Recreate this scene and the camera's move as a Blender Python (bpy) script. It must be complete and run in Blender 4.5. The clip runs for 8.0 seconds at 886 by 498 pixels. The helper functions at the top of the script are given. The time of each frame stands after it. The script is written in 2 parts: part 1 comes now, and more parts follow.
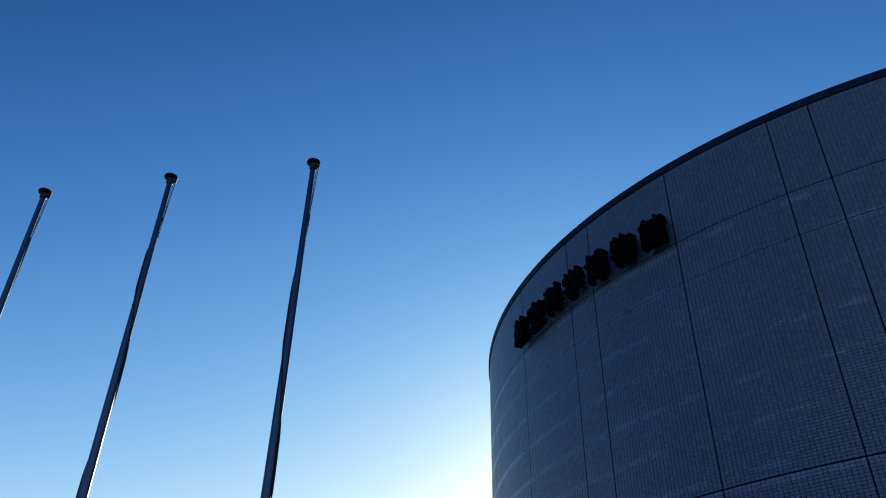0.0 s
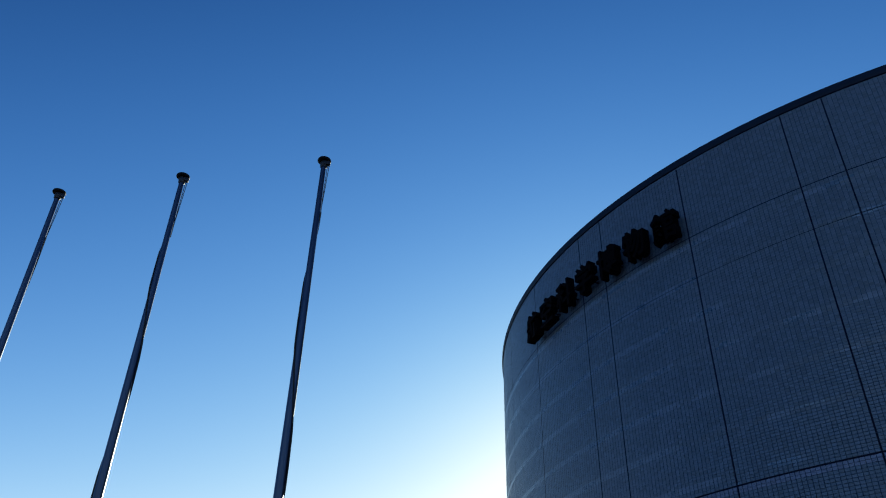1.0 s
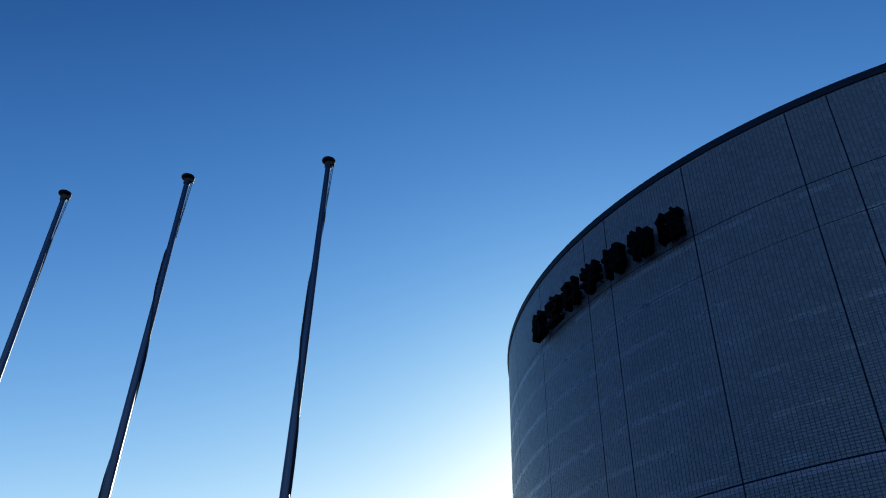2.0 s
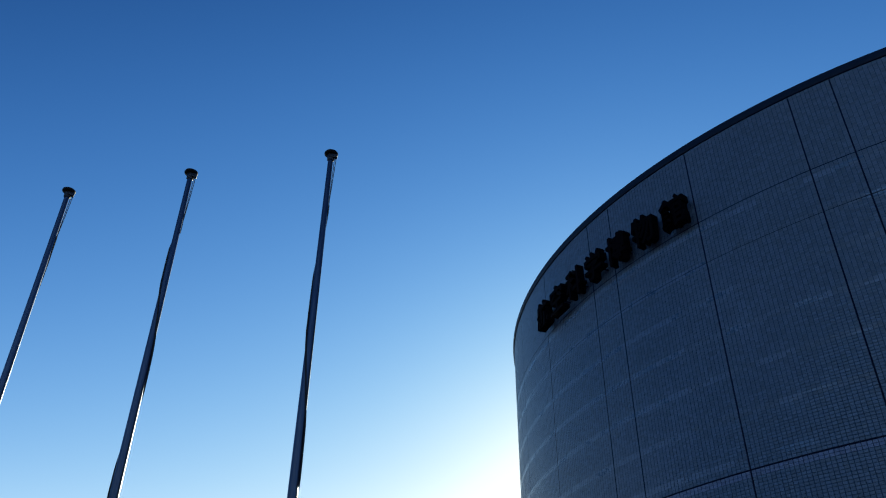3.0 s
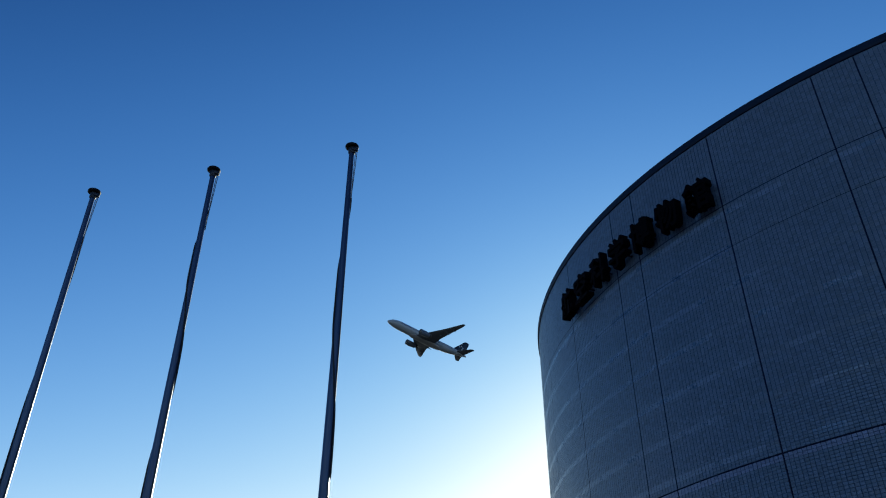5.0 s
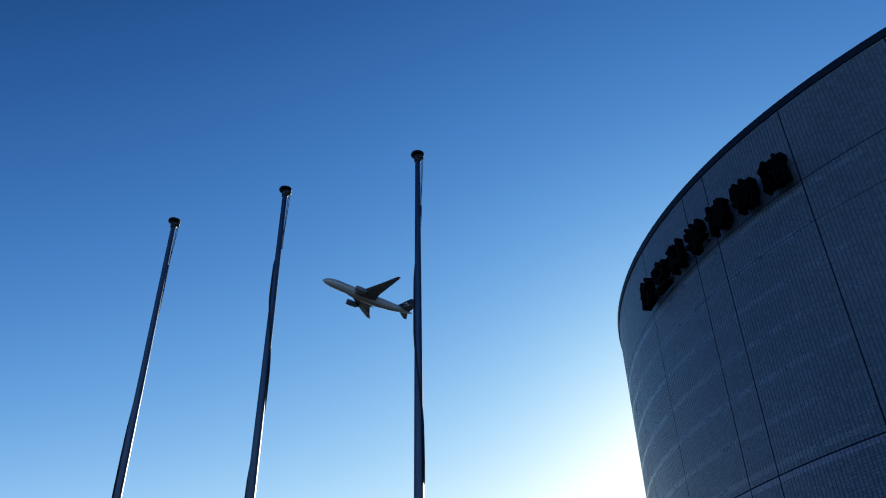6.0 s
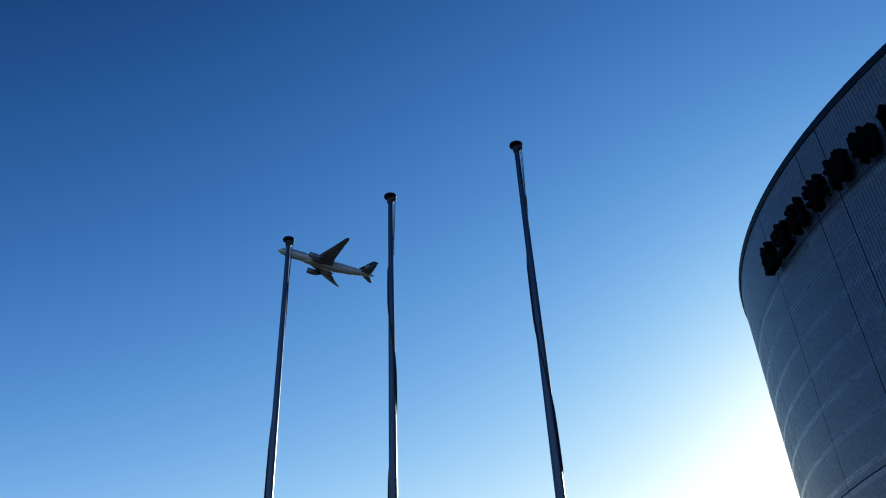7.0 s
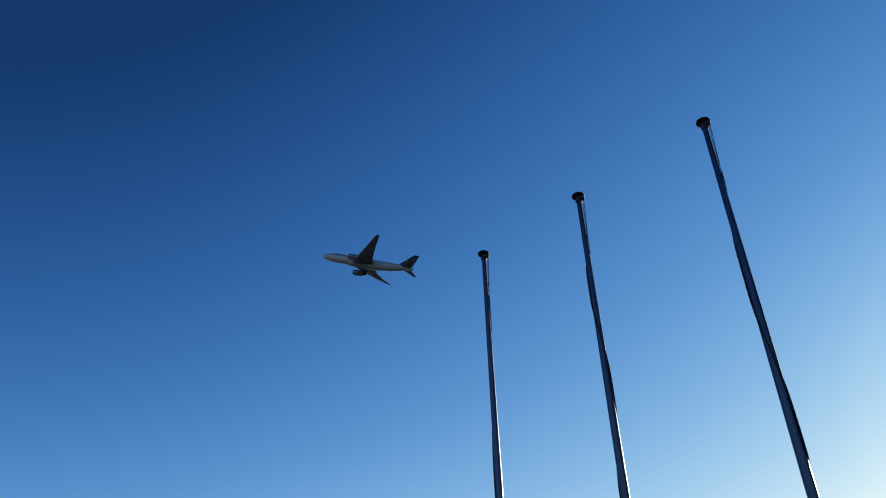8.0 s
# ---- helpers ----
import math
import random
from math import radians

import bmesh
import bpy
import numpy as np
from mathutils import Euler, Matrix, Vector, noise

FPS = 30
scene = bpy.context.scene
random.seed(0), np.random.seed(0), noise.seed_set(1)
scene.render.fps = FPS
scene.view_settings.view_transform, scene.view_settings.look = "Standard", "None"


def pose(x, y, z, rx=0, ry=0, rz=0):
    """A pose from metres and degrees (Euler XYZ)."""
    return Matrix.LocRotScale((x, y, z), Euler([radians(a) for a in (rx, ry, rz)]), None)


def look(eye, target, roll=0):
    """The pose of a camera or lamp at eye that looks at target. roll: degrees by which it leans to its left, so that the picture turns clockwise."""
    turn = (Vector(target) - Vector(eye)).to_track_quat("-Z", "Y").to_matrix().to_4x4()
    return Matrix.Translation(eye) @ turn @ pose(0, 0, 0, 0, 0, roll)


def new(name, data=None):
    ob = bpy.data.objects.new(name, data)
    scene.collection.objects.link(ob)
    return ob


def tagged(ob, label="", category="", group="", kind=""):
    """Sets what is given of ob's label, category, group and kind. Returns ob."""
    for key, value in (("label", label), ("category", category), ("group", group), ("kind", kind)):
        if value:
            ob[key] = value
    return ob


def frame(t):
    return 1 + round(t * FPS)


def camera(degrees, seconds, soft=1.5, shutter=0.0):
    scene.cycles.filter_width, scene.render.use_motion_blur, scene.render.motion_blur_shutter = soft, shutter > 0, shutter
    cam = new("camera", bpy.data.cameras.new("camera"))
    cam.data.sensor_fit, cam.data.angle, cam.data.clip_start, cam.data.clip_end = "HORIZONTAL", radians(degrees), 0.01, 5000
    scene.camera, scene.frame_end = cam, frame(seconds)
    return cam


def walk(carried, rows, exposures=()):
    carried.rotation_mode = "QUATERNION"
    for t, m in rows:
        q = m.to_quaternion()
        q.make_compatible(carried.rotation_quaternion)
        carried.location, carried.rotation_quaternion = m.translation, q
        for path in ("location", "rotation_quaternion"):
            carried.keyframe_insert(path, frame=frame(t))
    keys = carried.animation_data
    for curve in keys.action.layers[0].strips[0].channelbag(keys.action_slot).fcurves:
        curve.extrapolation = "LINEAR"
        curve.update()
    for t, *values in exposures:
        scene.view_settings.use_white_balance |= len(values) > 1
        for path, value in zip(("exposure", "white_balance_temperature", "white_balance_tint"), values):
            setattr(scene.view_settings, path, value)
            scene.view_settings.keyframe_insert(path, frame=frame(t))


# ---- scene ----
EXPOSURE, KELVIN, TINT = 0.80, 6970, -6.8
cam = camera(58.27, 8.0, soft=1.1)
walk(cam, [
    (0.0, pose(0.000, 0.000, 1.600, 125.22, -0.83, 0.00)),
    (0.5, pose(0.045, -0.020, 1.633, 124.80, -1.00, 0.78)),
    (1.0, pose(0.053, -0.014, 1.624, 124.87, -1.07, 1.10)),
    (2.5, pose(0.065, -0.043, 1.629, 124.49, -0.89, 1.93)),
    (3.0, pose(0.064, -0.040, 1.633, 124.07, -0.46, 2.33)),
    (3.5, pose(0.064, -0.022, 1.623, 123.98, -0.44, 2.89)),
    (4.0, pose(0.053, -0.007, 1.607, 123.96, -0.32, 3.47)),
    (4.2, pose(0.042, -0.017, 1.603, 123.70, -0.31, 3.49)),
    (5.3, pose(-0.001, 0.010, 1.568, 123.70, 0.57, 5.82)),
    (5.5, pose(-0.007, 0.003, 1.569, 123.78, 1.16, 8.00)),
    (5.8, pose(-0.033, -0.008, 1.561, 123.95, 1.30, 10.17)),
    (6.0, pose(-0.048, -0.014, 1.557, 123.95, 1.18, 11.19)),
    (6.5, pose(-0.062, -0.029, 1.560, 123.78, 1.33, 13.81)),
    (6.8, pose(-0.109, -0.043, 1.553, 123.78, 2.04, 17.60)),
    (7.0, pose(-0.161, -0.062, 1.543, 123.84, 2.57, 20.98)),
    (7.5, pose(-0.273, -0.116, 1.512, 124.33, 3.04, 28.05)),
    (8.0, pose(-0.265, -0.059, 1.505, 125.09, 1.46, 36.69)),
], exposures=[(0.0, EXPOSURE, KELVIN, TINT), (7.4, EXPOSURE, KELVIN, TINT), (8.0, EXPOSURE - 0.18, KELVIN, TINT)])

# ---- light: low winter sun just behind the round building's edge ----
SUN_AZ, SUN_EL = 11.5, 17.0      # degrees east of +y, degrees up
SKY_STRENGTH, SUN_STRENGTH = 0.0574, 2.6
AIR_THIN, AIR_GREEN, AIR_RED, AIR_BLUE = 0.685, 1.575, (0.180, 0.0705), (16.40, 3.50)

world = bpy.data.worlds.new("clear_sky")
scene.world = world
world.use_nodes = True
wn = world.node_tree.nodes
sky = wn.new("ShaderNodeTexSky")
sky.sky_type = "NISHITA"
sky.sun_disc = False
sky.sun_elevation = radians(SUN_EL)
sky.sun_rotation = radians(SUN_AZ)
sky.air_density, sky.dust_density, sky.ozone_density = 0.80, 0.135, 2.0
wn["Background"].inputs[1].default_value = SKY_STRENGTH


def sky_math(operation, a, b=None, c=None):
    """One arithmetic node of the sky; a, b, c are sockets or numbers."""
    node = wn.new("ShaderNodeMath")
    node.operation = operation
    for i, v in enumerate((a, b, c)):
        if isinstance(v, (int, float)):
            node.inputs[i].default_value = v
        elif v is not None:
            world.node_tree.links.new(v, node.inputs[i])
    return node.outputs[0]


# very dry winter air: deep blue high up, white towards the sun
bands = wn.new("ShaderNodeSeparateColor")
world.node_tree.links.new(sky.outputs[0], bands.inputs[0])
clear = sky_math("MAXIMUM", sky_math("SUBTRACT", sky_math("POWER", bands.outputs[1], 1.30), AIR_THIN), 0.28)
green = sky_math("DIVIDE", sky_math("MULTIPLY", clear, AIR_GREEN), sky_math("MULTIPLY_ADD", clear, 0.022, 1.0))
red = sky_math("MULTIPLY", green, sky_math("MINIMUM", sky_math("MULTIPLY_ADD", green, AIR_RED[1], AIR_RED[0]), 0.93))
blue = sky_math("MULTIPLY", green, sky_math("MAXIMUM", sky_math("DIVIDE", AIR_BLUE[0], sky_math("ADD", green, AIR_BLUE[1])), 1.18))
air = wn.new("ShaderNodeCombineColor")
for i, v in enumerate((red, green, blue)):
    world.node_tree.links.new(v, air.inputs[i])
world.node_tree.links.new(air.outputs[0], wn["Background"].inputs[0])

sun_dir = Vector((math.sin(radians(SUN_AZ)) * math.cos(radians(SUN_EL)),
                  math.cos(radians(SUN_AZ)) * math.cos(radians(SUN_EL)), math.sin(radians(SUN_EL))))
sun_data = bpy.data.lights.new("sun", "SUN")
sun_data.energy, sun_data.angle, sun_data.color = SUN_STRENGTH, radians(0.53), (1.0, 0.93, 0.82)
sun = new("sun", sun_data)
sun.matrix_world = look(sun_dir * 900, (0, 0, 0))


# ---- materials ----
def material(name, color, rough=0.6, metal=0.0, spread=0.12, scale=3.0, fine=60.0, bump=0.02, coat=0.0, gloss=0.5,
             piece=0.0, streak=None, placed=False):
    """A node material: base colour with two scales of variation, gloss variation and fine relief.
    piece: how much single pieces differ from one another. streak: stretch of the large pattern (x, y, z)."""
    m = bpy.data.materials.new(name)
    m.use_nodes = True
    n, l = m.node_tree.nodes, m.node_tree.links
    b = n["Principled BSDF"]
    tc = n.new("ShaderNodeTexCoord")
    mp = n.new("ShaderNodeMapping")
    spot = n.new("ShaderNodeNewGeometry").outputs["Position"] if placed else tc.outputs["Object"]
    mp.inputs["Scale"].default_value = streak or (1, 1, 1)
    l.new(spot, mp.inputs["Vector"])
    big = n.new("ShaderNodeTexNoise")
    big.inputs["Scale"].default_value, big.inputs["Detail"].default_value = scale, 6
    l.new(mp.outputs[0], big.inputs["Vector"])
    small = n.new("ShaderNodeTexNoise")
    small.inputs["Scale"].default_value, small.inputs["Detail"].default_value = fine, 3
    l.new(spot, small.inputs["Vector"])
    add = n.new("ShaderNodeMath")
    add.operation = "MULTIPLY_ADD"
    l.new(small.outputs[0], add.inputs[0])
    add.inputs[1].default_value = 0.35
    l.new(big.outputs[0], add.inputs[2])
    ramp = n.new("ShaderNodeMapRange")
    ramp.inputs["From Min"].default_value, ramp.inputs["From Max"].default_value = 0.35, 1.0
    ramp.inputs["To Min"].default_value, ramp.inputs["To Max"].default_value = 1 - spread, 1 + spread
    l.new(add.outputs[0], ramp.inputs["Value"])
    value = ramp.outputs[0]
    if piece:
        geo = n.new("ShaderNodeNewGeometry")
        info = n.new("ShaderNodeObjectInfo")
        both = n.new("ShaderNodeMath")
        l.new(geo.outputs["Random Per Island"], both.inputs[0])
        l.new(info.outputs["Random"], both.inputs[1])
        wrap = n.new("ShaderNodeMath")
        wrap.operation = "FRACT"
        l.new(both.outputs[0], wrap.inputs[0])
        pr = n.new("ShaderNodeMapRange")
        pr.inputs["To Min"].default_value, pr.inputs["To Max"].default_value = 1 - piece, 1 + piece
        l.new(wrap.outputs[0], pr.inputs["Value"])
        mul = n.new("ShaderNodeMath")
        mul.operation = "MULTIPLY"
        l.new(value, mul.inputs[0])
        l.new(pr.outputs[0], mul.inputs[1])
        value = mul.outputs[0]
    tint = n.new("ShaderNodeVectorMath")
    tint.operation = "SCALE"
    tint.inputs[0].default_value = color
    l.new(value, tint.inputs["Scale"])
    l.new(tint.outputs[0], b.inputs["Base Color"])
    rr = n.new("ShaderNodeMapRange")
    rr.inputs["From Min"].default_value, rr.inputs["From Max"].default_value = 0.3, 1.0
    rr.inputs["To Min"].default_value, rr.inputs["To Max"].default_value = max(rough - 0.08, 0.02), min(rough + 0.08, 1)
    l.new(add.outputs[0], rr.inputs["Value"])
    l.new(rr.outputs[0], b.inputs["Roughness"])
    b.inputs["Metallic"].default_value = metal
    b.inputs["Coat Weight"].default_value = coat
    b.inputs["Specular IOR Level"].default_value = gloss
    if bump:
        bp = n.new("ShaderNodeBump")
        bp.inputs["Strength"].default_value, bp.inputs["Distance"].default_value = 0.4, bump
        l.new(small.outputs[0], bp.inputs["Height"])
        l.new(bp.outputs[0], b.inputs["Normal"])
    return m


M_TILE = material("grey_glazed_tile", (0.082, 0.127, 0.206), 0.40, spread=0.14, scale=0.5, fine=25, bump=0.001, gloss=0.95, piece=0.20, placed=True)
# band courses: sky sheen on the leaning tiles is put into the paler colour
M_TILE_PALE = material("pale_sheen_tile", (0.114, 0.170, 0.276), 0.28, spread=0.16, scale=1.2, fine=25, bump=0.001, gloss=0.9, piece=0.14, placed=True)
# courses just below the low joint: caught light painted as a brighter tile
M_TILE_LIT = material("painted_lit_tile", (0.160, 0.205, 0.350), 0.34, spread=0.2, scale=0.9, fine=25, bump=0.001, gloss=0.75, piece=0.14, placed=True)
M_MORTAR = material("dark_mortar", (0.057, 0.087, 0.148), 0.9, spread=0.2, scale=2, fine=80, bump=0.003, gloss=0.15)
M_SEAL = material("black_sealant", (0.010, 0.016, 0.036), 0.8, spread=0.2, scale=5, fine=40, bump=0.002, gloss=0.08)
M_COPING = material("dark_painted_steel", (0.006, 0.016, 0.042), 0.55, spread=0.2, scale=1.5, fine=30, bump=0.001, gloss=0.12)
M_ROOF = material("roof_membrane", (0.22, 0.22, 0.21), 0.85, spread=0.25, scale=0.4, fine=8, bump=0.004)
M_SIGN = material("black_sign_paint", (0.0015, 0.0015, 0.004), 0.9, spread=0.25, scale=6, fine=40, bump=0.001, gloss=0.05)
M_ALU = material("bronze_anodised_aluminium", (0.074, 0.088, 0.130), 0.32, 1.0, spread=0.15, scale=4, fine=150, bump=0.0006, streak=(6, 6, 0.5))
M_CAP = material("black_plastic_cap", (0.004, 0.005, 0.010), 0.6, spread=0.2, scale=20, fine=90, bump=0.001, gloss=0.25)
M_TRUCK = material("cast_grey_metal", (0.024, 0.029, 0.044), 0.5, 0.5, spread=0.2, scale=20, fine=90, bump=0.001)
M_ROPE = material("weathered_halyard", (0.13, 0.13, 0.14), 0.85, spread=0.25, scale=30, fine=300, bump=0.002)
M_ROPE_DARK = material("dark_wound_rope", (0.03, 0.03, 0.035), 0.85, spread=0.25, scale=30, fine=300, bump=0.002)
M_PAVE = material("plaza_paving", (0.075, 0.075, 0.075), 0.85, spread=0.2, scale=0.25, fine=6, bump=0.004)
M_FIELD = material("open_winter_ground", (0.036, 0.037, 0.035), 0.95, spread=0.35, scale=0.02, fine=0.4, bump=0.0)
M_BLOCKER = material("brown_sky_blocker", (0.040, 0.038, 0.030), 0.95, spread=0.4, scale=0.15, fine=1.2, bump=0.05, gloss=0.1)
M_CONC = material("concrete", (0.38, 0.37, 0.35), 0.85, spread=0.2, scale=2, fine=30, bump=0.004)
M_WHITE = material("white_aircraft_paint", (0.245, 0.290, 0.340), 0.32, spread=0.05, scale=0.15, fine=2, bump=0.0, coat=0.3)
M_GREY = material("grey_aircraft_paint", (0.100, 0.118, 0.150), 0.65, spread=0.10, scale=0.2, fine=2, bump=0.0, gloss=0.15)
M_BELLY = material("pale_grey_belly_paint", (0.25, 0.26, 0.28), 0.45, spread=0.10, scale=0.2, fine=2, bump=0.0)
M_NAVY = material("black_tail_paint", (0.012, 0.014, 0.022), 0.30, spread=0.15, scale=0.3, fine=2, bump=0.0)
M_EMBLEM = material("white_emblem_paint", (0.46, 0.48, 0.52), 0.35, spread=0.05, scale=1, fine=4, bump=0.0)
M_BLUE = material("blue_livery_paint", (0.03, 0.09, 0.28), 0.30, spread=0.1, scale=0.3, fine=2, bump=0.0)
M_DARK = material("dark_engine_metal", (0.03, 0.03, 0.032), 0.5, 0.6, spread=0.2, scale=1, fine=6, bump=0.0)
M_COWL = material("dark_cowling_paint", (0.085, 0.115, 0.175), 0.32, spread=0.1, scale=0.3, fine=2, bump=0.0)
M_BARE = material("bare_engine_lip", (0.16, 0.17, 0.19), 0.25, 1.0, spread=0.1, scale=1, fine=6, bump=0.0)
M_GLASS = material("dark_window_glass", (0.012, 0.014, 0.018), 0.08, spread=0.05, scale=1, fine=6, bump=0.0)
M_PYLON = material("dark_brown_metal", (0.030, 0.026, 0.026), 0.45, spread=0.2, scale=2, fine=40, bump=0.001)
M_STEEL = material("galvanised_strip", (0.5, 0.5, 0.5), 0.4, 0.9, spread=0.15, scale=8, fine=60, bump=0.001)


# ---- building helpers ----
def part(name, bm, mat, parent=None, label="", smooth=False):
    """Link a bmesh as one mesh object, under parent where one is given."""
    me = bpy.data.meshes.new(name)
    bm.to_mesh(me)
    bm.free()
    return mesh_object(name, me, mat, parent, label, smooth)


def mesh_object(name, me, mat, parent=None, label="", smooth=False):
    me.materials.append(mat)
    if smooth:
        me.polygons.foreach_set("use_smooth", [True] * len(me.polygons))
        me.set_sharp_from_angle(angle=radians(38))
    ob = new(name, me)
    ob.parent = parent
    if label:
        tagged(ob, label)
    return ob


def empty(name, m, label, category, group=""):
    ob = new(name)
    ob.empty_display_size = 0.3
    ob.matrix_basis = m
    return tagged(ob, label, category, group)


def box(bm, size, centre, turn=None, bevel=0.0):
    m = Matrix.Translation(centre) @ (turn or Matrix.Identity(4)) @ Matrix.Diagonal((*size, 1))
    made = bmesh.ops.create_cube(bm, size=1, matrix=m)
    if bevel:
        edges = list({e for v in made["verts"] for e in v.link_edges})
        bmesh.ops.bevel(bm, geom=edges, offset=bevel, segments=2, affect="EDGES", profile=0.5)
    return bm


def rings(bm, loops, closed=True, cap=True):
    """Skin a row of point loops."""
    rows = [[bm.verts.new(p) for p in loop] for loop in loops]
    k = len(rows[0])
    for a, b in zip(rows, rows[1:]):
        for i in range(k if closed else k - 1):
            bm.faces.new((a[i], a[(i + 1) % k], b[(i + 1) % k], b[i]))
    if cap:
        bm.faces.new(rows[0][::-1])
        bm.faces.new(rows[-1])
    bmesh.ops.recalc_face_normals(bm, faces=bm.faces)
    return bm


def lathe(profile, steps=32, cap=True):
    """A body of revolution about z, from (radius, z) pairs."""
    return rings(bmesh.new(), [[(r * math.cos(2 * math.pi * i / steps), r * math.sin(2 * math.pi * i / steps), z)
                                for i in range(steps)] for r, z in profile], cap=cap)


def tube(points, radius, sides=8):
    """A round rope or bar along points."""
    bm = bmesh.new()
    loops = []
    pts = [Vector(p) for p in points]
    for i, p in enumerate(pts):
        d = (pts[min(i + 1, len(pts) - 1)] - pts[max(i - 1, 0)]).normalized()
        a = d.cross(Vector((0.31, 0.95, 0.05))).normalized()
        b = d.cross(a)
        loops.append([p + radius * (math.cos(2 * math.pi * j / sides) * a + math.sin(2 * math.pi * j / sides) * b)
                      for j in range(sides)])
    return rings(bm, loops)


# ---- ground ----
bm = bmesh.new()
bmesh.ops.create_circle(bm, cap_ends=True, segments=96, radius=30000)
bmesh.ops.translate(bm, verts=bm.verts, vec=(0, 0, -0.03))
tagged(part("ground", bm, M_FIELD), "dark open ground reaching the horizon", "ground", kind="structure")
bm = bmesh.new()
bmesh.ops.create_circle(bm, cap_ends=True, segments=96, radius=48)
bmesh.ops.solidify(bm, geom=bm.faces[:], thickness=-0.03)
plaza = tagged(part("pavement", bm, M_PAVE), "grey stone-paved plaza round the building", "pavement", kind="structure")
plaza.location = (4, 12, -0.028)


# ---- unseen bank added behind the camera: keeps low sky light off the drum wall ----
bm = bmesh.new()
crest = []
for i in range(161):
    a = radians(-205 + 160 * i / 160)
    r = 62 + 5 * noise.noise((i * 0.11, 3.0, 0.0))
    h = 17 + 4.0 * noise.noise((i * 0.07, 0.0, 1.0)) + 2.2 * noise.noise((i * 0.6, 5.0, 1.0))
    h *= min(1.0, 0.25 + i / 14, 0.25 + (160 - i) / 14)
    crest.append([(k * math.cos(a), k * math.sin(a), z) for k, z in
                  ((r - 9, -0.02), (r - 6, h * 0.5), (r - 2.5, h * 0.85), (r, h), (r + 6, h * 0.8), (r + 14, -0.02))])
rings(bm, crest, closed=True, cap=True)
tagged(part("backdrop", bm, M_BLOCKER, smooth=False), "added unseen brown bank that blocks low sky light", "woodland", kind="structure")


# ---- the round building ----
CX, CY, RAD = 14.06, 20.96, 12.83
RIM, JOINT_HIGH, JOINT_LOW = 12.40, 10.65, 5.82
JOINT_BASE = 2 * JOINT_LOW - JOINT_HIGH
JOINT_THIN = JOINT_HIGH - 17 * (JOINT_HIGH - JOINT_LOW) / 90
COURSE = (JOINT_HIGH - JOINT_LOW) / 90
DEPTH = 0.008
# seams between tile panels: wide, wide, narrow round the drum (degrees)
SEAMS = [-195.6, -185.7, -175.75, -172.3, -162.38, -152.44, -148.93, -138.91, -128.97, -125.56, -115.6, -105.6, -102.2, -92.2]
LEVELS = [0.04, JOINT_BASE, JOINT_LOW, JOINT_THIN, JOINT_HIGH, RIM]
HALF_GAPS = {JOINT_LOW: 0.012, JOINT_THIN: 0.006}

building = empty("round_building", pose(CX, CY, 0), "drum-shaped museum building clad in small grey tiles", "building")


def drum(bm, profile, start=0.0, end=360.0, steps=180):
    """Sweep (radius, z) pairs round the drum's axis."""
    whole = end - start >= 360
    loops = []
    for i in range(steps if whole else steps + 1):
        a = radians(start + (end - start) * i / steps)
        loops.append([(r * math.cos(a), r * math.sin(a), z) for r, z in profile])
    if whole:
        loops.append(loops[0])
    rings(bm, loops, cap=not whole)
    bmesh.ops.remove_doubles(bm, verts=bm.verts, dist=1e-5)
    return bm


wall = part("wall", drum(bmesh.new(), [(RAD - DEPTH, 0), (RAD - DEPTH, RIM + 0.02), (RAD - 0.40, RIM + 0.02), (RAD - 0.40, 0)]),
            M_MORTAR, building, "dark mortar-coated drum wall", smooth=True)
part("coping", drum(bmesh.new(), [(RAD - 0.45, RIM + 0.025), (RAD - 0.02, RIM), (RAD + 0.022, RIM), (RAD + 0.029, RIM + 0.012),
                                  (RAD + 0.034, RIM + 0.06), (RAD + 0.032, RIM + 0.14), (RAD + 0.018, RIM + 0.175), (RAD - 0.02, RIM + 0.19),
                                  (RAD - 0.45, RIM + 0.20)], steps=240),
     M_COPING, building, "dark painted metal coping round the roof edge", smooth=True)
part("roof", drum(bmesh.new(), [(0.02, RIM - 0.30), (RAD - 0.395, RIM - 0.34), (RAD - 0.395, RIM - 0.60), (0.02, RIM - 0.60)]),
     M_ROOF, building, "flat grey membrane roof")


def tile_shape(w, h, rng_tilt):
    """Corner offsets of one tile, along the wall, outwards and up: four at the back, four in front."""
    a, b, c, d = rng_tilt
    e = 0.0012
    return [(-w / 2, -0.004, -h / 2), (w / 2, -0.004, -h / 2), (w / 2, -0.004, h / 2), (-w / 2, -0.004, h / 2),
            (-w / 2 + e, a, -h / 2 + e), (w / 2 - e, b, -h / 2 + e), (w / 2 - e, c, h / 2 - e), (-w / 2 + e, d, h / 2 - e)]


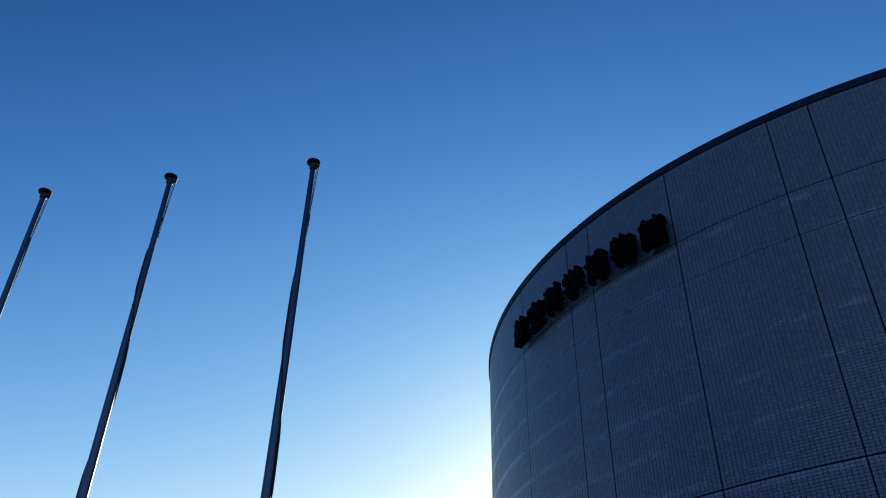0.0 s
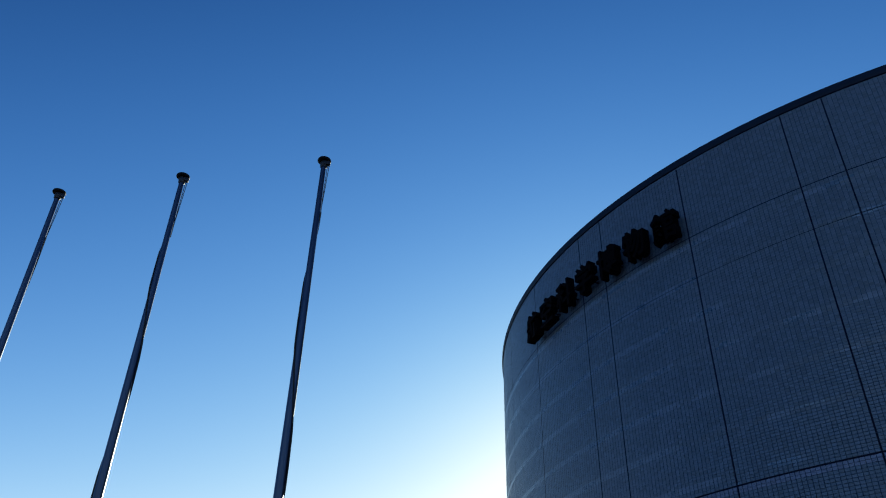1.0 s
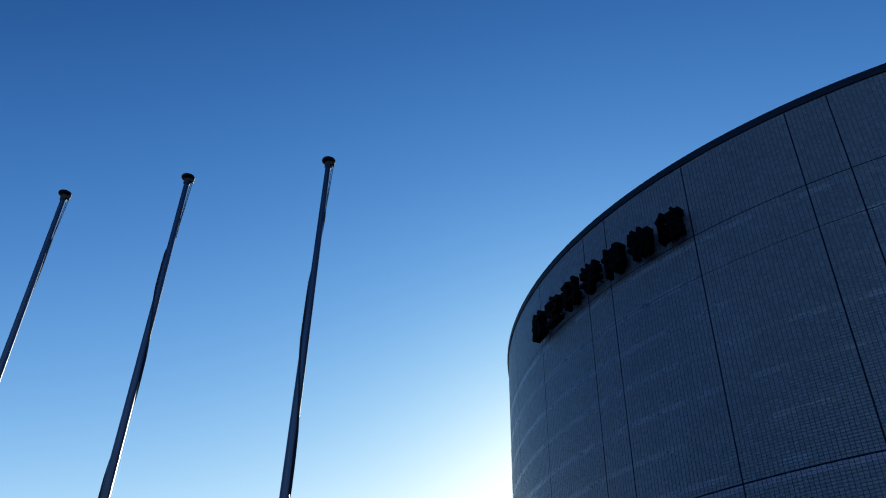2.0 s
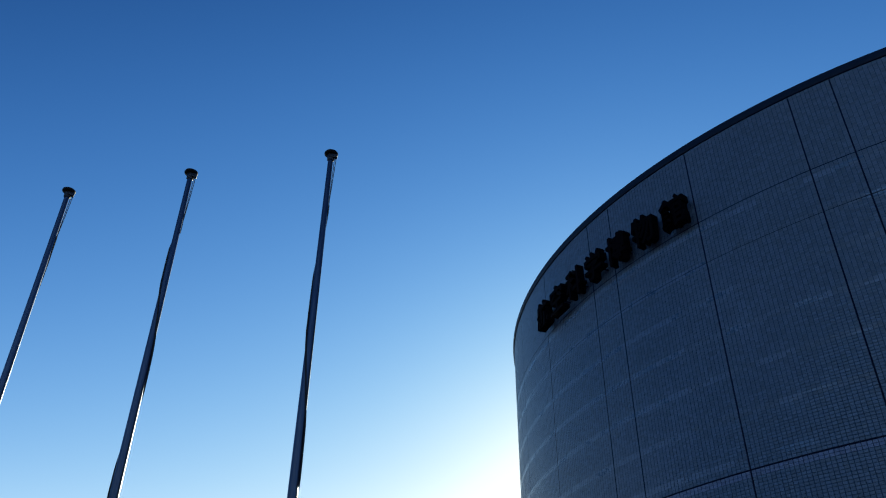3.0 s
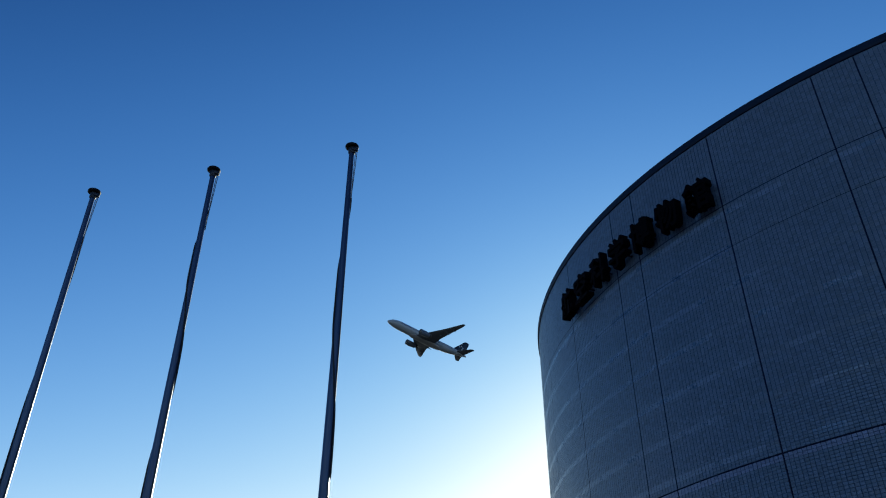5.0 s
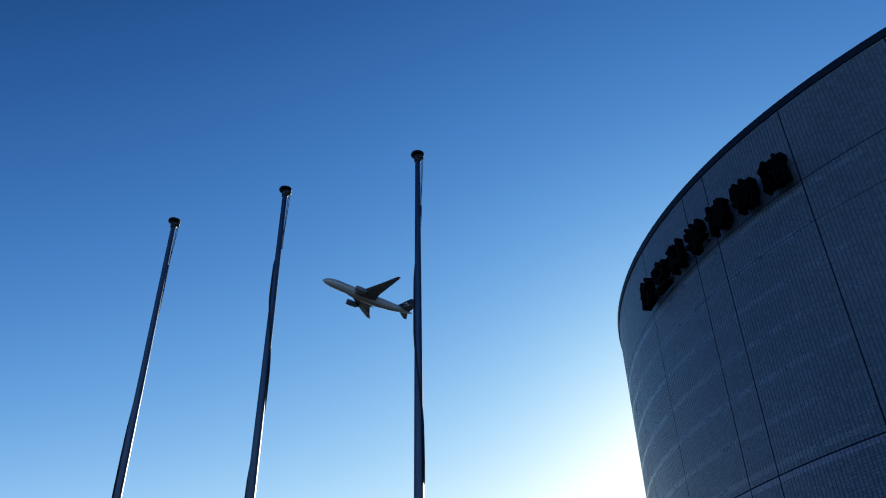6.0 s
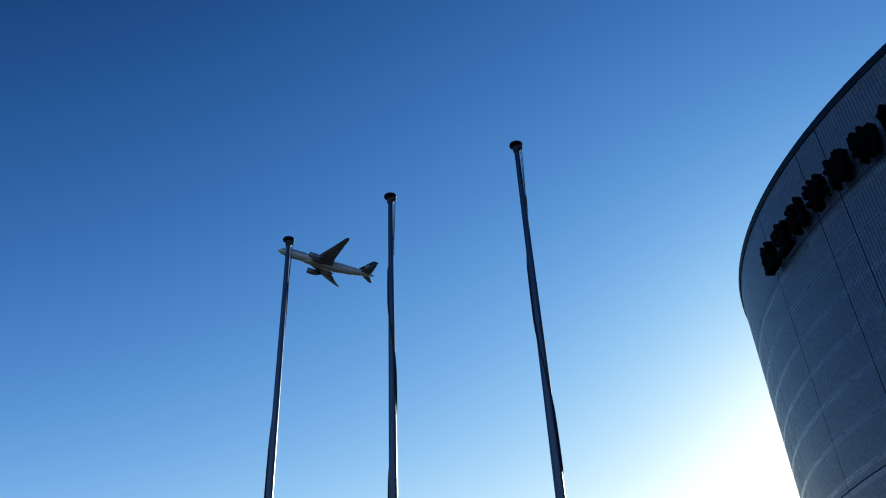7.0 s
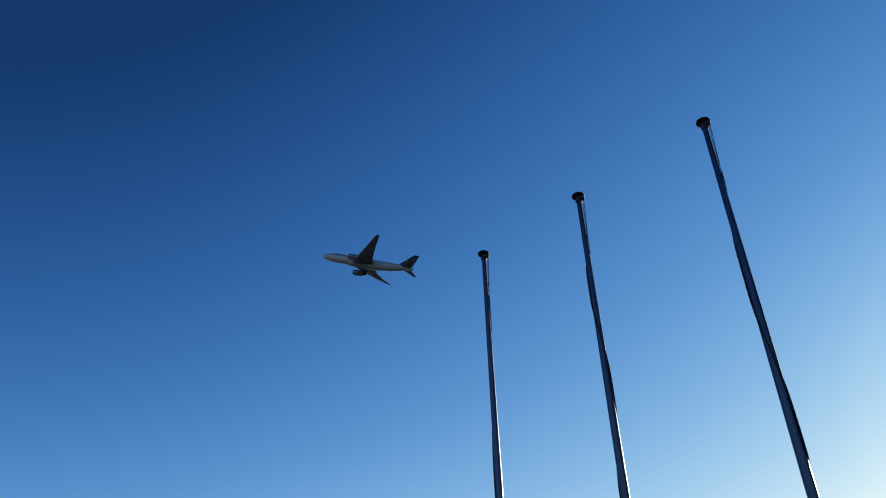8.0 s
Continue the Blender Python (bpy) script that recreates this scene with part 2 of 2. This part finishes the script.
TILE_FACES = [(4, 5, 6, 7), (0, 1, 5, 4), (1, 2, 6, 5), (2, 3, 7, 6), (3, 0, 4, 7)]
rng = np.random.default_rng(7)
fields = {"grey": [], "pale": [], "lit_strip": []}       # rows of tile: angle, height, width, course height
singles = []
for s0, s1 in zip(SEAMS, SEAMS[1:]):
    cols = 28 if s1 - s0 > 6 else 10
    gap = math.degrees(0.010 / RAD)
    for li, (z0, z1) in enumerate(zip(LEVELS, LEVELS[1:])):
        lo, hi = z0 + HALF_GAPS.get(z0, 0.008), z1 - HALF_GAPS.get(z1, 0.008)
        rows = round((hi - lo) / COURSE)
        ch = (hi - lo) / rows
        cw = (s1 - s0 - 2 * gap) / cols
        for r in range(rows):
            z = lo + (r + 0.5) * ch
            lift = (z - JOINT_LOW) / COURSE
            band = z < JOINT_HIGH and ((lift > 0 and (lift - 16) % 14 < 1.9) or (-2.3 < lift < 0) or (lift < -4 and (lift + 17) % 14 < 1.9))
            for c in range(cols):
                ang = s0 + gap + (c + 0.5) * cw
                one = s0 == -138.91 and z0 == JOINT_LOW and r < 10
                patch = noise.noise((ang * 0.3, z * 3.0, 2.0))
                # painted sheen thins out along the drum, where the reflection would weaken
                pale = band and patch > (-0.75 if lift < 0 else -0.6 + 0.80 * min(max((ang + 147) / 9, 0), 1))
                row = (ang, z, radians(cw) * RAD - 0.0098, ch - 0.0055, 1.0 if band else 0.0)
                if one:
                    singles.append((row, pale))
                else:
                    fields["grey" if not pale else "lit_strip" if -2.3 < lift < 0 else "pale"].append(row)


def tile_mesh(name, rows):
    rows = np.array(rows)
    k = len(rows)
    ang, z, w, h, band = (rows[:, i] for i in range(5))
    base = rng.normal(0, 0.0004, k)
    tu, tv = rng.normal(0, 0.00022, k), rng.normal(0, 0.00016, k)
    e = 0.0012
    us = np.stack([-w / 2, w / 2, w / 2, -w / 2, -w / 2 + e, w / 2 - e, w / 2 - e, -w / 2 + e], 1)
    vs = np.stack([-h / 2, -h / 2, h / 2, h / 2, -h / 2 + e, -h / 2 + e, h / 2 - e, h / 2 - e], 1)
    out = np.empty((k, 8))
    out[:, :4] = -DEPTH - 0.002
    # band courses lean out a little, top edge proud
    out[:, 4], out[:, 5] = base - tu - tv, base + tu - tv
    out[:, 6], out[:, 7] = base + tu + tv + 0.003 * band, base - tu + tv + 0.003 * band
    a = np.radians(ang)[:, None] + (us + rng.normal(0, 0.0009, k)[:, None]) / RAD
    r = RAD + out
    co = np.stack([r * np.cos(a), r * np.sin(a), z[:, None] + vs], 2).reshape(-1, 3)
    faces = (np.array(TILE_FACES)[None] + 8 * np.arange(k)[:, None, None]).reshape(-1)
    me = bpy.data.meshes.new(name)
    me.vertices.add(len(co))
    me.vertices.foreach_set("co", co.ravel())
    me.loops.add(len(faces))
    me.loops.foreach_set("vertex_index", faces.astype(np.int32))
    nf = len(faces) // 4
    me.polygons.add(nf)
    me.polygons.foreach_set("loop_start", np.arange(0, 4 * nf, 4, dtype=np.int32))
    me.update(calc_edges=True)
    me.shade_flat()
    return me


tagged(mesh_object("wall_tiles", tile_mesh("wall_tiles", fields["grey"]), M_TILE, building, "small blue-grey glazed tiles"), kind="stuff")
tagged(mesh_object("pale_wall_tiles", tile_mesh("pale_wall_tiles", fields["pale"]), M_TILE_PALE, building, "leaning tile courses painted paler as sky sheen"), kind="stuff")

# two courses whose brighter colour stands for light on their faces
tagged(mesh_object("lime_stained_tiles", tile_mesh("lime_stained_tiles", fields["lit_strip"]), M_TILE_LIT, building, "tile courses under a joint, painted as catching light"), kind="stuff")

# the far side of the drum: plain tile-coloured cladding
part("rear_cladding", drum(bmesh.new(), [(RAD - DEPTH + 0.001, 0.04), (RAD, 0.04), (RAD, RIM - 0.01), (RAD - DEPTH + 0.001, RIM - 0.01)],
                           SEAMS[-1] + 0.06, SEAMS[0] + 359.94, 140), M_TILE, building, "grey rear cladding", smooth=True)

# black sealant in the seams
for s in SEAMS:
    bm = bmesh.new()
    box(bm, (0.010, 0.021, RIM - 0.05), (RAD - DEPTH + 0.004 - 0.003, 0, RIM / 2))
    bm.transform(Matrix.Rotation(radians(s), 4, "Z"))
    part("vertical_joint", bm, M_SEAL, building)
for z, w in ((JOINT_BASE, 0.016), (JOINT_LOW, 0.024), (JOINT_THIN, 0.009), (JOINT_HIGH, 0.016)):
    part("horizontal_joint", drum(bmesh.new(), [(RAD - 0.012, z - w / 2), (RAD - 0.003, z - w / 2), (RAD - 0.003, z + w / 2), (RAD - 0.012, z + w / 2)],
                                  SEAMS[0], SEAMS[-1], 200), M_SEAL, building)

# ---- sign: seven raised characters ----
SIGN_TEXT = "航空科学博物館"
SIGN_FROM, SIGN_TO = -162.5, -138.75
SIGN_Z, SIGN_H, SIGN_DEPTH, SIGN_GAP = 10.655, 0.70, 0.19, 0.10


def glyph(character, width, height, depth, weight):
    """One heavy extruded character in the y-z plane, standing on z = 0, its face towards +x."""
    text = bpy.data.curves.new("glyph", "FONT")
    text.body, text.offset, text.resolution_u = character, weight, 3
    text.extrude, text.bevel_depth, text.bevel_resolution = 0.12, 0.006, 1
    holder = new("glyph", text)
    bpy.context.view_layer.update()
    me = bpy.data.meshes.new_from_object(holder.evaluated_get(bpy.context.evaluated_depsgraph_get()))
    bpy.data.objects.remove(holder)
    bpy.data.curves.remove(text)
    bm = bmesh.new()
    bm.from_mesh(me)
    bpy.data.meshes.remove(me)
    lo = [min(v.co[i] for v in bm.verts) for i in range(3)]
    hi = [max(v.co[i] for v in bm.verts) for i in range(3)]
    for v in bm.verts:
        x, y, z = ((v.co[i] - lo[i]) / (hi[i] - lo[i]) for i in range(3))
        v.co = (z * depth, (x - 0.5) * width, y * height)
    return bm


def sign_character(index):
    pitch = (SIGN_TO - SIGN_FROM) / 7
    mid = SIGN_FROM + pitch * (index + 0.5)
    width = radians(pitch) * RAD * 0.78
    m = Matrix.Translation((CX, CY, SIGN_Z)) @ Matrix.Rotation(radians(mid), 4, "Z") @ Matrix.Translation((RAD + SIGN_GAP, 0, 0))
    ob = empty("sign_character", m, "raised black metal sign character on the tiled wall", "sign letter", "sign characters")
    part("character", glyph(SIGN_TEXT[index], width, SIGN_H, SIGN_DEPTH, 0.018), M_SIGN, ob)
    for y, z in ((-0.28, 0.3), (0.28, 0.3), (0.0, 0.7)):
        bm = bmesh.new()
        box(bm, (SIGN_GAP + 0.03, 0.025, 0.025), (-SIGN_GAP / 2 + 0.012, y * width, z * SIGN_H))
        part("fixing_pin", bm, M_SEAL, ob)
    return ob


for i in range(len(SIGN_TEXT)):
    sign_character(i)


# ---- flagpoles ----
POLE_TOP = 10.0


def flagpole(x, y, turn, turns, name_note):
    """turns: heights and angles (degrees) through which the dark rope winds round the pole."""
    ob = empty("flagpole", pose(x, y, 0, 0, 0, turn), "tall tapered dark metal flagpole, bare, " + name_note, "flagpole", "row of flagpoles")

    def radius(z):
        return 0.075 - 0.035 * max(z - 1.5, 0) / (POLE_TOP - 1.5)

    part("pole", lathe([(radius(z), z) for z in (0.02, 1.5, 3.0, 4.5, 6.0, 7.5, 9.0, 9.93)], 36), M_ALU, ob, "dark anodised aluminium tapered pole", True)
    part("base_collar", lathe([(0.16, 0.0), (0.16, 0.03), (0.12, 0.05), (0.095, 0.14), (0.077, 0.16)], 32), M_TRUCK, ob, smooth=True)
    bm = lathe([(0.045, 9.88), (0.056, 9.90), (0.058, 9.99), (0.05, 10.012)], 24)
    box(bm, (0.105, 0.070, 0.070), (0.046, -0.032, 9.955), bevel=0.012)
    part("truck", bm, M_TRUCK, ob, "dark cast metal pulley block", True)
    part("cap", lathe([(0.045, 9.998), (0.094, 10.002), (0.106, 10.012), (0.110, 10.026), (0.105, 10.042), (0.085, 10.056), (0.05, 10.064), (0.02, 10.066)], 32),
         M_CAP, ob, "black mushroom-shaped pole cap", True)
    for dx, dy, low in ((0.060, -0.040, 9.28), (0.084, -0.025, 9.06)):
        end = radius(low) + 0.007
        part("halyard", tube([(dx, dy, 9.93), (dx * 0.55 + end * 0.45, dy * 0.9, (9.93 + low) / 2), (end, dy * 0.6, low), (end, dy * 0.4, low - 0.25)], 0.006), M_ROPE, ob)
    pts = []
    for (z0, a0), (z1, a1) in zip(turns, turns[1:]):
        steps = max(4, int(abs(z1 - z0) / 0.08))
        for i in range(steps):
            t = i / steps
            z, a = z0 + (z1 - z0) * t, radians(a0 + (a1 - a0) * t)
            r = radius(z) + 0.007
            pts.append((r * math.cos(a), r * math.sin(a), z))
    part("wound_rope", tube(pts, 0.012, 8), M_ROPE_DARK, ob, "dark rope wound round the pole", True)
    part("cleat", box(bmesh.new(), (0.03, 0.03, 0.16), (0, -0.105, 1.2), bevel=0.01), M_TRUCK, ob)
    return ob


# rope angles: 0 east, -90 towards the plaza, 180 west
flagpole(-6.84, 10.41, 33, [(9.10, 0), (8.55, 15), (7.2, 95), (6.0, 170), (5.0, 195), (3.6, 270), (1.2, 270)], "rope wound low")
flagpole(-4.59, 9.99, 25, [(9.20, 0), (8.9, 60), (8.5, 165), (7.9, 192), (7.35, 270), (6.7, 345), (6.12, 374), (5.7, 450), (5.0, 525), (3.7, 555), (2.4, 630), (1.2, 630)], "rope wound twice")
flagpole(-2.19, 9.59, 13, [(9.00, 0), (8.5, 60), (7.7, 165), (6.80, 195), (6.1, 270), (5.45, 335), (4.72, 370), (4.3, 450), (3.2, 560), (1.9, 630), (1.2, 630)], "rope wound halfway")


# ---- dark pylon at the plaza's edge ----
def pylon():
    d = 14.0
    corner = Vector((-0.205 - d * math.sin(radians(51.63)), -0.084 + d * math.cos(radians(51.63)), 0))
    centre = corner - Matrix.Rotation(radians(-12), 3, "Z") @ Vector((0.19, -0.19, 0))
    ob = empty("pylon", pose(centre.x, centre.y, 0, 0, 0, -12), "dark square metal pylon standing on the plaza", "pylon")
    top = 1.49 + d * math.tan(radians(16.80))
    part("body", box(bmesh.new(), (0.38, 0.28, top), (0, -0.05, top / 2), bevel=0.008), M_PYLON, ob)
    part("side_plate", box(bmesh.new(), (0.38, 0.06, top - 0.01), (0, 0.16, top / 2 - 0.005), bevel=0.006), M_PYLON, ob)
    part("spacer_strip", box(bmesh.new(), (0.34, 0.04, top - 0.05), (-0.004, 0.11, top / 2 - 0.02)), M_STEEL, ob, "galvanised strip in the slot")
    part("foot", box(bmesh.new(), (0.7, 0.7, 0.08), (0, 0, 0.04), bevel=0.01), M_CONC, ob)


pylon()


# ---- airliner ----
def ring(x, ry, rz, zc, k=28):
    return [(x, ry * math.cos(2 * math.pi * i / k), zc + rz * math.sin(2 * math.pi * i / k)) for i in range(k)]


def aerofoil(chord, thick, x_le, place, k=9):
    """Section points; place(x, height) puts each in the aircraft's space."""
    up, low = [], []
    for i in range(k + 1):
        u = i / k
        s = u * u * (3 - 2 * u) if u < 0.5 else u
        half = 5 * thick * (0.2969 * math.sqrt(s) - 0.126 * s - 0.3516 * s ** 2 + 0.2843 * s ** 3 - 0.1036 * s ** 4)
        up.append(place(x_le - s * chord, half * chord * 1.1))
        low.append(place(x_le - s * chord, -half * chord * 0.9))
    return up + low[-2:0:-1]


WING = [(0.0, 12.0, 16.6, -2.3, 0.13), (3.1, 9.8, 14.5, -1.95, 0.13), (9.6, 5.3, 10.2, -1.0, 0.11), (20.0, -1.85, 6.0, 1.0, 0.10),
        (28.6, -7.8, 2.9, 3.3, 0.09), (30.0, -9.0, 1.9, 3.75, 0.08), (30.45, -9.9, 0.9, 3.9, 0.08)]
STAB = [(0.0, -21.0, 7.6, 1.0, 0.10), (1.2, -21.9, 6.9, 1.1, 0.10), (10.2, -28.6, 2.7, 2.15, 0.09), (10.75, -29.6, 1.6, 2.25, 0.08)]
FIN = [(1.8, -17.4, 11.4, 0.10), (3.2, -20.2, 9.6, 0.10), (11.8, -27.9, 3.9, 0.09), (12.3, -28.8, 2.7, 0.08)]


def lifting(name, table, side, mat, parent, label):
    loops = [aerofoil(c, th, x, lambda px, h, y=y, z=z: (px, side * y, z + h)) for y, x, c, z, th in table]
    return part(name, rings(bmesh.new(), loops), mat, parent, label, True)


def airliner():
    ob = empty("airliner", pose(-172.2, 406.0, 273.7), "white twin-engine airliner with a black tail, climbing, gear up", "airplane")
    hull = [(31.9, 0.08, 0.08, -0.75), (31.6, 0.55, 0.5, -0.72), (31.0, 1.05, 0.95, -0.65), (29.8, 1.65, 1.6, -0.5), (28.0, 2.3, 2.25, -0.25),
            (25.5, 2.85, 2.85, -0.08), (22.5, 3.1, 3.1, 0), (-10.0, 3.1, 3.1, 0), (-15.0, 2.95, 2.9, 0.22), (-20.0, 2.4, 2.4, 0.72),
            (-25.0, 1.6, 1.65, 1.2), (-29.0, 0.85, 1.0, 1.42), (-31.0, 0.35, 0.6, 1.45), (-31.4, 0.12, 0.3, 1.45)]
    fuselage = part("fuselage", rings(bmesh.new(), [ring(*h) for h in hull]), M_WHITE, ob, "white fuselage", True)
    part("belly_fairing", rings(bmesh.new(), [ring(x, a, b, z, 20) for x, a, b, z in
         ((15.0, 0.3, 0.2, -2.95), (12.5, 2.1, 1.0, -2.5), (8.0, 3.0, 1.5, -2.2), (-4.0, 3.05, 1.5, -2.2), (-8.5, 2.2, 1.1, -2.4), (-12.0, 0.3, 0.2, -2.9))]),
         M_BELLY, ob, "pale grey wing-root fairing", True)
    for side in (1, -1):
        wing = lifting("wing", WING, side, M_GREY, ob, "grey swept wing")
        for y, x0, ln in ((6.0, -3.2, 4.6), (13.0, -1.6, 4.4), (17.6, -3.6, 3.8), (22.0, -5.9, 3.0)):
            z = np.interp(y, [w[0] for w in WING], [w[3] for w in WING])
            part("flap_fairing", rings(bmesh.new(), [ring(x0 - 1.7 + ln * u, 0.28 * s, 0.26 * s, z - 0.32 + 0.16 * u, 10) for u, s in
                 ((0.5, 0.1), (0.35, 0.7), (0.0, 1.0), (-0.3, 0.7), (-0.5, 0.08))]), M_GREY, wing).location.y = side * y
        lifting("tailplane", STAB, side, M_GREY, ob, "grey tailplane")
        y = side * 9.6
        nacelle = part("engine", rings(bmesh.new(), [[(x, y + r * math.cos(2 * math.pi * i / 28), -2.85 + r * math.sin(2 * math.pi * i / 28)) for i in range(28)] for x, r in
             ((8.6, 1.45), (10.7, 1.5), (11.1, 1.62), (11.0, 1.75), (9.8, 1.95), (7.0, 1.98), (5.0, 1.75), (3.9, 1.5), (3.85, 1.35), (4.6, 1.3))], cap=True),
             M_COWL, ob, "large dark blue-grey engine cowling", True)
        part("intake_lip", rings(bmesh.new(), [[(x, y + r * math.cos(2 * math.pi * i / 28), -2.85 + r * math.sin(2 * math.pi * i / 28)) for i in range(28)] for x, r in
             ((10.5, 1.49), (10.95, 1.52), (11.16, 1.63), (11.05, 1.78), (10.6, 1.87))], cap=False), M_BARE, nacelle, smooth=True)
        part("fan", rings(bmesh.new(), [[(x, y + r * math.cos(2 * math.pi * i / 24), -2.85 + r * math.sin(2 * math.pi * i / 24)) for i in range(24)] for x, r in
             ((9.9, 0.05), (9.4, 0.45), (9.2, 0.5), (9.15, 1.47), (8.9, 1.47))]), M_DARK, nacelle)
        part("core_nozzle", rings(bmesh.new(), [[(x, y + r * math.cos(2 * math.pi * i / 20), -2.85 + r * math.sin(2 * math.pi * i / 20)) for i in range(20)] for x, r in
             ((5.0, 1.2), (3.6, 1.05), (2.5, 0.72), (2.3, 0.45), (1.2, 0.08))]), M_DARK, nacelle, smooth=True)
        bm = bmesh.new()
        rings(bm, [[(9.4, y - 0.05, -1.2), (9.4, y + 0.05, -1.2), (8.2, y + 0.2, -0.85), (8.2, y - 0.2, -0.85)],
                   [(2.5, y - 0.18, -2.2), (2.5, y + 0.18, -2.2), (1.5, y + 0.2, -0.9), (1.5, y - 0.2, -0.9)]])
        part("engine_strut", bm, M_GREY, nacelle)
        # cabin windows and doors
        for i in range(44):
            x = 23.0 - i * 1.05
            if abs(x - 12.6) < 0.7 or abs(x + 8.3) < 0.7:
                continue
            bm = bmesh.new()
            rr = np.interp(-x, [10, 15, 20], [3.1, 2.93, 2.5])
            box(bm, (0.24, 0.05, 0.34), (x, side * (math.sqrt(max(rr * rr - 0.36, 0)) + 0.0), 0.6 + (0.12 if x < -14 else 0)))
            part("cabin_window", bm, M_GLASS, fuselage)
        # lettering on the forward fuselage, unreadable: plain blue bars
        for i, ln in enumerate((0.9, 0.8, 1.0, 0.7, 0.9, 0.8)):
            bm = bmesh.new()
            box(bm, (ln, 0.04, 1.15), (22.0 - i * 1.35, side * 2.72, 1.5), Matrix.Rotation(side * radians(29), 4, "X"))
            part("name_bar", bm, M_BLUE, fuselage)
    loops = [aerofoil(c, th, x, lambda px, h, z=z: (px, h, z)) for z, x, c, th in FIN]
    fin = part("fin", rings(bmesh.new(), loops), M_NAVY, ob, "black tail fin with a small pale emblem", True)
    for side in (1, -1):
        bm = bmesh.new()
        for i in range(5):
            a = 2 * math.pi * i / 5 + 0.3
            box(bm, (1.05, 0.06, 0.62), (-26.0 + 1.35 * math.cos(a), side * 0.40, 6.0 + 1.35 * math.sin(a)), Matrix.Rotation(-a, 4, "Y"))
        part("emblem", bm, M_EMBLEM, fin)
    bm = bmesh.new()
    box(bm, (1.5, 3.1, 0.62), (28.75, 0, 0.95), Matrix.Rotation(radians(38), 4, "Y"), 0.1)
    part("cockpit_windscreen", bm, M_GLASS, fuselage)
    return ob


plane = airliner()

# ---- single tiles over the low joint, where the wall is nearest ----
shared = {}
for (ang, z, w, h, band), pale in singles:
    key = (pale, int(rng.integers(0, 4)))
    if key not in shared:
        t1, t2, base = rng.normal(0, 0.0002), rng.normal(0, 0.00015), rng.normal(0, 0.0004)
        me = bpy.data.meshes.new("tile")
        v = tile_shape(w, h, (base - t1 - t2, base + t1 - t2, base + t1 + t2, base - t1 + t2))
        me.from_pydata([(o if o > -0.003 else -DEPTH - 0.002, u, up) for u, o, up in v], [], TILE_FACES)
        me.materials.append(M_TILE_PALE if pale else M_TILE)
        shared[key] = me
    ob = new("tile", shared[key])
    ob.parent = wall
    ob.matrix_basis = Matrix.Rotation(radians(ang), 4, "Z") @ Matrix.Translation((RAD, 0, z))


def motions():
    walk(plane, [
        (0.0, pose(366.3, 714.2, 163.3, -3.84, -6.27, 220.75)),
        (1.5, pose(240.8, 650.0, 191.2, -3.30, -8.01, 219.23)),
        (3.0, pose(116.2, 581.6, 217.7, -2.76, -9.76, 217.71)),
        (4.2, pose(16.3, 524.4, 237.0, -2.32, -11.15, 216.49)),
        (5.3, pose(-72.7, 468.5, 256.0, -1.92, -12.43, 215.38)),
        (5.5, pose(-89.6, 458.2, 259.0, -1.85, -12.66, 215.18)),
        (5.8, pose(-112.1, 443.1, 263.6, -1.74, -13.01, 214.87)),
        (6.0, pose(-130.1, 432.3, 266.7, -1.67, -13.24, 214.67)),
        (6.5, pose(-172.2, 406.0, 273.7, -1.49, -13.82, 214.16)),
        (7.0, pose(-212.5, 378.9, 281.3, -1.31, -14.40, 213.66)),
        (7.5, pose(-251.5, 352.1, 288.9, -1.13, -14.98, 213.15)),
        (8.0, pose(-293.4, 323.3, 296.2, -0.95, -15.56, 212.65)),
    ])


motions()
